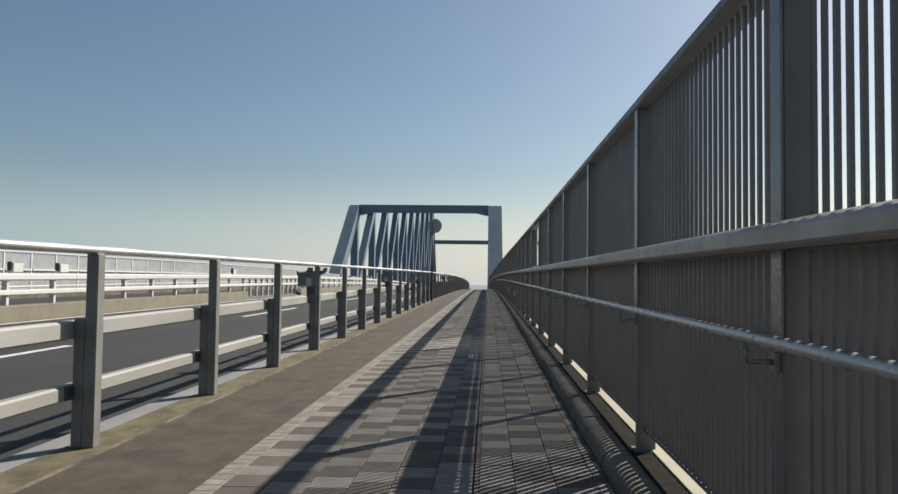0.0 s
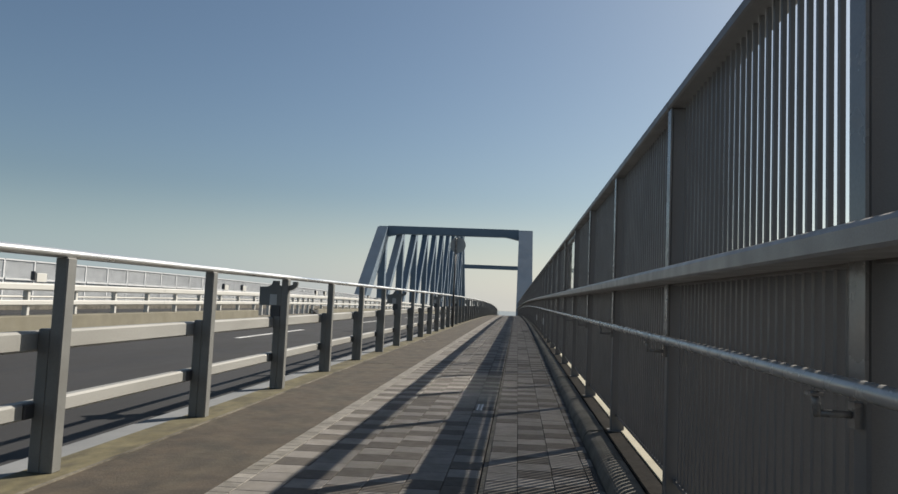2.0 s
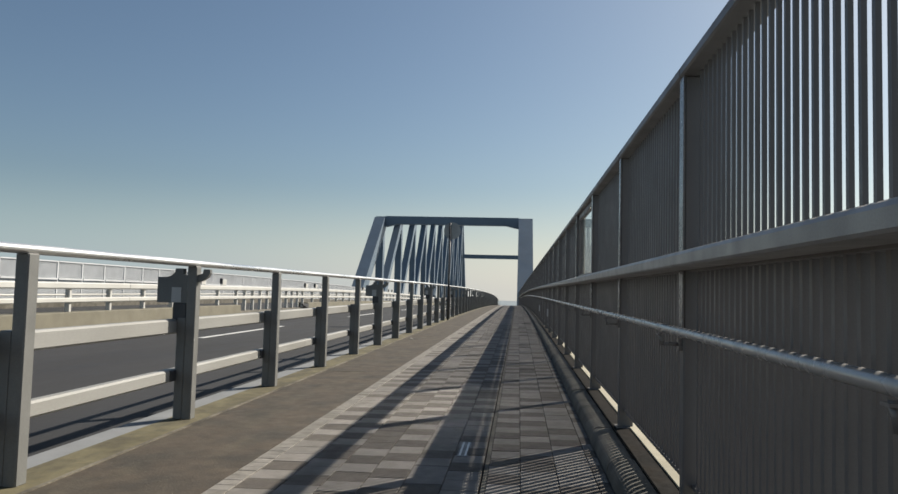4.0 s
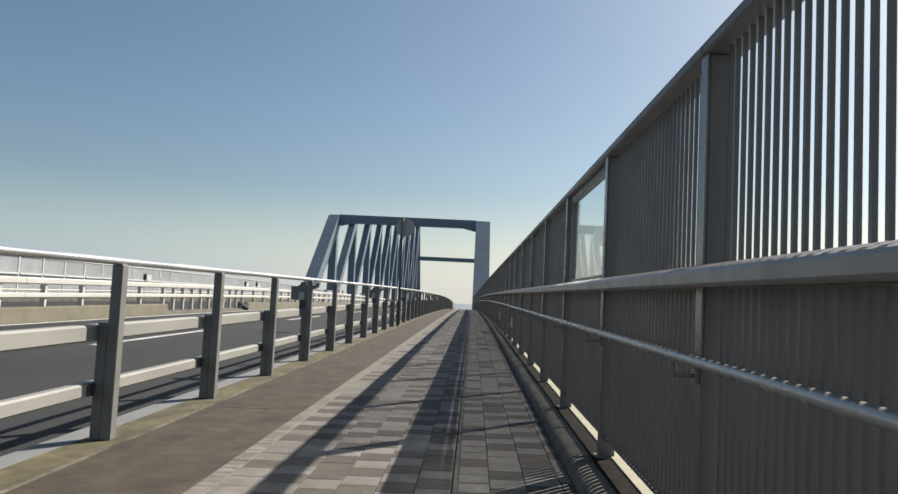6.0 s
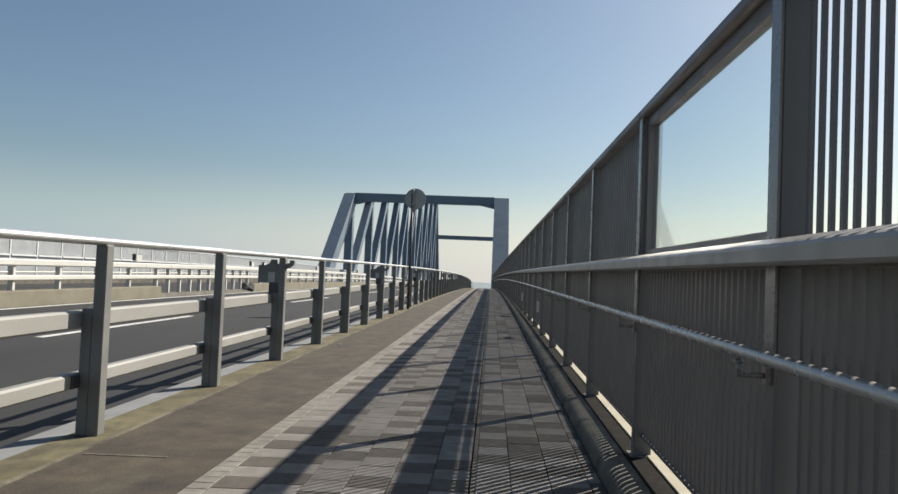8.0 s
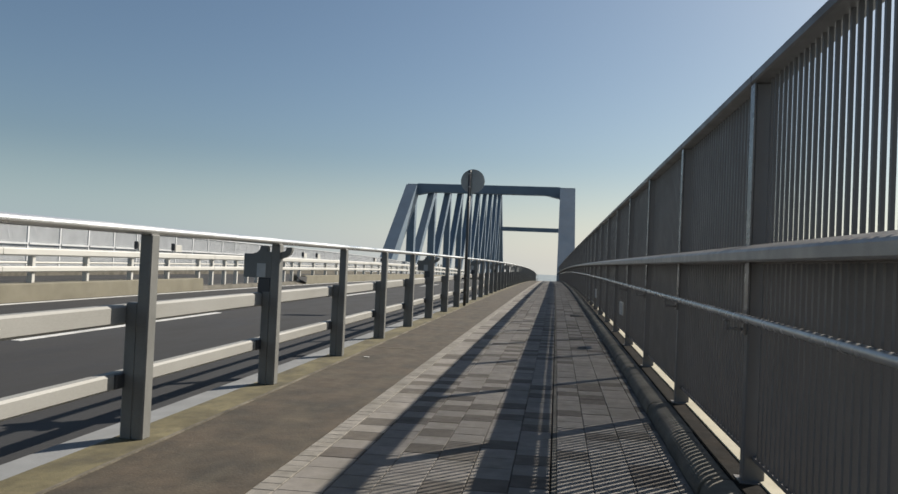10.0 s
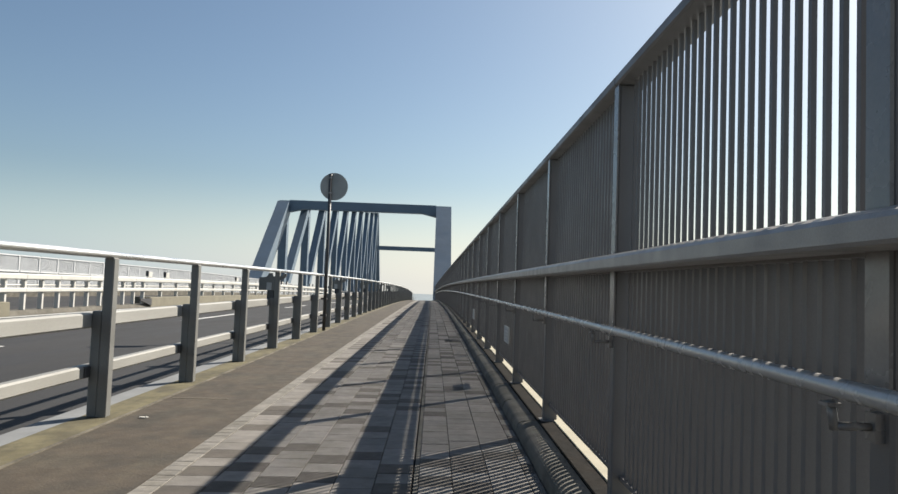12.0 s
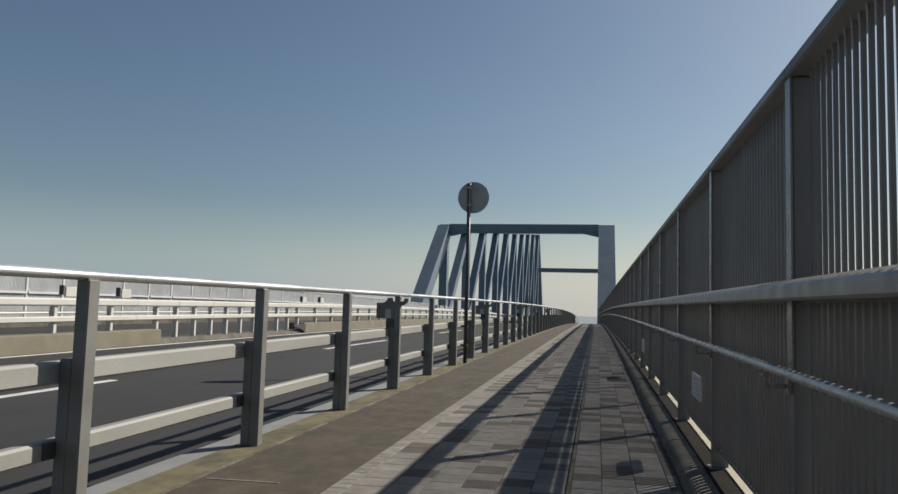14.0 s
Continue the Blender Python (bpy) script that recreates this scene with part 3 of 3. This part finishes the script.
# ---- truss span ahead ----
truss = thing("truss_bridge", "blue-grey steel truss span with portal frames ahead", "truss bridge")
Y0, PANEL, COUNT = 104.0, 19.5, 10
XL, XR = -24.42, 1.10


def chord(n):
    """Top of the truss at a node: it climbs away from the portal."""
    return 13.75 + (n - 1) * PANEL * 0.0955


def member(name, x, a, b, w, d):
    """A box member from (y, z) a to (y, z) b, w wide across the bridge and d deep."""
    va, vb = Vector((x, a[0], a[1])), Vector((x, b[0], b[1]))
    ln = (vb - va).length
    bm = bmesh.new()
    box(bm, -w / 2, w / 2, 0, ln, -d / 2, d / 2)
    ob = part(name, bm, M_TRUSS, truss)
    ob.matrix_basis = pose(*va, math.degrees(math.atan2(b[1] - a[1], b[0] - a[0])), 0, 0)
    return ob


for x, HALF in ((XL, 0.9), (XR, 1.2)):
    zb = lambda yy: rise(yy) - 1.0
    member("end_post", x, (Y0, zb(Y0)), (Y0 + PANEL - 0.6, chord(1) - 1.15), 2 * HALF, 2.3)
    for n in range(1, COUNT):
        ya, yb = Y0 + n * PANEL, Y0 + (n + 1) * PANEL
        member("vertical", x, (ya, zb(ya)), (ya, chord(n) - 0.6), 1.25, 1.55)
        member("diagonal", x, (ya, zb(ya)), (yb, chord(n + 1) - 0.6), 1.25, 1.55)
        member("top_chord", x, (ya, chord(n) - 0.6), (yb, chord(n + 1) - 0.6), 2 * HALF, 1.2)
    member("vertical", x, (Y0 + COUNT * PANEL, zb(Y0 + COUNT * PANEL)), (Y0 + COUNT * PANEL, chord(COUNT) - 0.6), 1.25, 1.55)
    ye = Y0 + (COUNT + 1.6) * PANEL
    member("end_post", x, (Y0 + COUNT * PANEL, chord(COUNT) - 0.8), (ye, zb(ye)), 2 * HALF, 2.3)


def cross_beam(name, yy, z0, z1, depth, haunch=0.0):
    bm = bmesh.new()
    a, b = XL + 0.9, XR - 1.2
    pts = [(a, z1), (b, z1), (b, z0 - haunch), (b - 2.2, z0), (a + 2.2, z0), (a, z0 - haunch)]
    f = [[bm.verts.new((x, yy + s * depth / 2, z)) for x, z in pts] for s in (-1, 1)]
    bm.faces.new(f[0])
    bm.faces.new(f[1][::-1])
    for i in range(6):
        bm.faces.new((f[0][i], f[0][(i + 1) % 6], f[1][(i + 1) % 6], f[1][i]))
    part(name, bm, M_TRUSS, truss)


cross_beam("portal_beam", Y0 + PANEL, 12.40, 13.77, 1.5, 0.5)
cross_beam("sway_beam", Y0 + COUNT * PANEL, 14.4, 16.04, 1.5)

# ---- small things on the sidewalk ----
t = thing("drain_cover", "small dark slotted drain cover set in the pavers", "drain cover", on_line(-0.2, 2.96, 0.0))
for k in (-1, 1):
    bm = bmesh.new()
    box(bm, k * 0.018 - 0.006, k * 0.018 + 0.006, -0.2, 0.2, -0.01, 0.004)
    part("bar", bm, M_GALV, t)
bm = bmesh.new()
box(bm, -0.035, 0.035, -0.22, 0.22, -0.012, 0.0015)
part("slot", bm, M_DARK, t)
bm = bmesh.new()
for (dx, dy, s, r) in ((0, 0, 0.017, 20), (0.022, 0.012, 0.011, 70), (-0.024, 0.006, 0.008, 10)):
    box(bm, -s, s, -s * 0.6, s * 0.6, 0.0, 0.008, pose(dx, dy, 0, 8, 5, r))
tagged(part("litter", bm, M_LITTER), "small crumpled white scrap lying on the asphalt", "litter").location = (-2.17, 13.72, 0.004 + fall(-2.17))

for x, y, w, d, name, label in ((-1.12, 33.0, 0.24, 0.6, "gully_grate", "dark iron gully grate at the paver edge"),
                                (0.43, 22.0, 0.3, 0.5, "access_cover", "dark square access cover set in the pavers")):
    t = thing(name, label, "drain cover", on_line(x, y, 0))
    bm = bmesh.new()
    box(bm, -w / 2, w / 2, -d / 2, d / 2, -0.012, 0.003)
    part("plate", bm, M_IRON, t, bevel=0.002)
    for k in range(4):
        bm = bmesh.new()
        box(bm, -w / 2 + w * (k + 0.6) / 5, -w / 2 + w * (k + 0.6) / 5 + 0.012, -d * 0.45, d * 0.45, 0.002, 0.007)
        part("bar", bm, M_IRON, t)

# ---- pavers and kerb stones ----
COLS = [(-1.345, -1.115), (-1.115, -0.90), (-0.90, -0.685), (-0.685, -0.47), (-0.47, -0.255), (-0.255, -0.055), (-0.02, 0.165), (0.165, 0.375), (0.375, 0.585), (0.585, 0.655)]
ROW = 0.205


def paver_verts(x0, x1, y0, y1, z, g=0.002, b=0.003):
    lo = [(x0 + g, y0 + g), (x1 - g, y0 + g), (x1 - g, y1 - g), (x0 + g, y1 - g)]
    hi = [(x0 + g + b, y0 + g + b), (x1 - g - b, y0 + g + b), (x1 - g - b, y1 - g - b), (x0 + g + b, y1 - g - b)]
    return [(x, y, -0.02) for x, y in lo] + [(x, y, z - b * 0.7) for x, y in lo] + [(x, y, z) for x, y in hi]


PF = [(8, 9, 10, 11)] + [(a + i, a + (i + 1) % 4, a + 4 + (i + 1) % 4, a + 4 + i) for a in (0, 4) for i in range(4)]


def paver_mesh(name, w, ln, mat):
    me = bpy.data.meshes.new(name)
    me.from_pydata(paver_verts(0, w, 0, ln, 0.0), [], PF)
    me.materials.append(mat)
    return me


rng = random.Random(5)
by_kind = {}
loose = {M_TILE: ([], []), M_TILE_DARK: ([], [])}
everts, efaces = [], []
count = 0
for c, (x0, x1) in enumerate(COLS):
    shift = 0.5 * ROW * (c % 2) + (0.05 if c > 5 else 0.0)
    y, row = -9.0 + shift, 0
    while y < 62.0:
        z = rng.uniform(-0.0012, 0.0012)
        # brown pavers alternate with pale ones, thinning out further along
        share = 0.82 if y < 8.5 else 0.5
        mat = M_TILE_DARK if rng.random() < (share if (row + c // 2) % 2 else 0.1) else M_TILE
        if 4.0 < y < 9.8 and count < 290:
            key = (round(x1 - x0, 3), mat.name)
            if key not in by_kind:
                by_kind[key] = paver_mesh("paver", x1 - x0, ROW, mat)
            o = new("paver", by_kind[key])
            o.parent, o.matrix_basis = bed, pose(x0 + drift(y), y, z + fall(x0) + rise(y), 0, -0.974, 0)
            count += 1
        else:
            verts, faces = loose[mat]
            k = len(verts)
            verts += [(vx + drift(y), vy, vz + rise(vy) + fall(vx)) for vx, vy, vz in paver_verts(x0, x1, y, y + ROW, z)]
            faces += [tuple(k + i for i in f) for f in PF]
        y += ROW
        row += 1
for mat, (verts, faces) in loose.items():
    me = bpy.data.meshes.new("pavers")
    me.from_pydata(verts, [], faces)
    me.materials.append(mat)
    o = tagged(new("pavers", me), kind="stuff")
    o.parent = bed
y = -9.0
edge_mesh = paver_mesh("edge_brick", 0.117, 0.103, M_EDGE)
while y < 62.0:
    if 0.0 < y < 20.0:
        o = new("edge_brick", edge_mesh)
        o.parent, o.matrix_basis = bed, pose(-1.465 + drift(y), y, rise(y) + fall(-1.465) + rng.uniform(-0.001, 0.001), 0, -0.974, 0)
    else:
        k = len(everts)
        everts += [(vx + drift(y), vy, vz + rise(vy) + fall(vx)) for vx, vy, vz in paver_verts(-1.465, -1.345, y, y + 0.103, 0.0)]
        efaces += [tuple(k + i for i in f) for f in PF]
    y += 0.103
me = bpy.data.meshes.new("edge_bricks")
me.from_pydata(everts, [], efaces)
me.materials.append(M_EDGE)
o = tagged(new("edge_bricks", me), kind="stuff")
o.parent = bed
part("far_pavers", sweep([(-1.465, -0.012), (0.69, -0.012), (0.69, 0.0), (-1.465, 0.0)], stations(62.0, FAR)), M_TILE, bed)
part("near_pavers", sweep([(-1.465, -0.012), (0.69, -0.012), (0.69, 0.0), (-1.465, 0.0)], stations(-40.0, -9.0)), M_TILE, bed)

bm = bmesh.new()
ends = [[bm.verts.new((x, y, z)) for x, z in ((0.65, -0.14), (0.662, 0.012), (0.670, 0.054), (0.686, 0.082), (0.715, 0.095), (0.760, 0.100), (0.822, 0.101), (0.822, -0.14))] for y in (0.004, 0.996)]
bm.faces.new(ends[0])
bm.faces.new(ends[1][::-1])
for i in range(8):
    bm.faces.new((ends[0][(i + 1) % 8], ends[0][i], ends[1][i], ends[1][(i + 1) % 8]))
stone = mesh_of("kerb_stone", bm, M_KERB, 0.008)
for k in range(-30, 119):
    o = new("kerb_stone", stone)
    o.parent = kerb
    o.matrix_basis = on_line(rng.uniform(-0.004, 0.004), 1.0 * k + FENCE_Y0, rng.uniform(-0.004, 0.003))
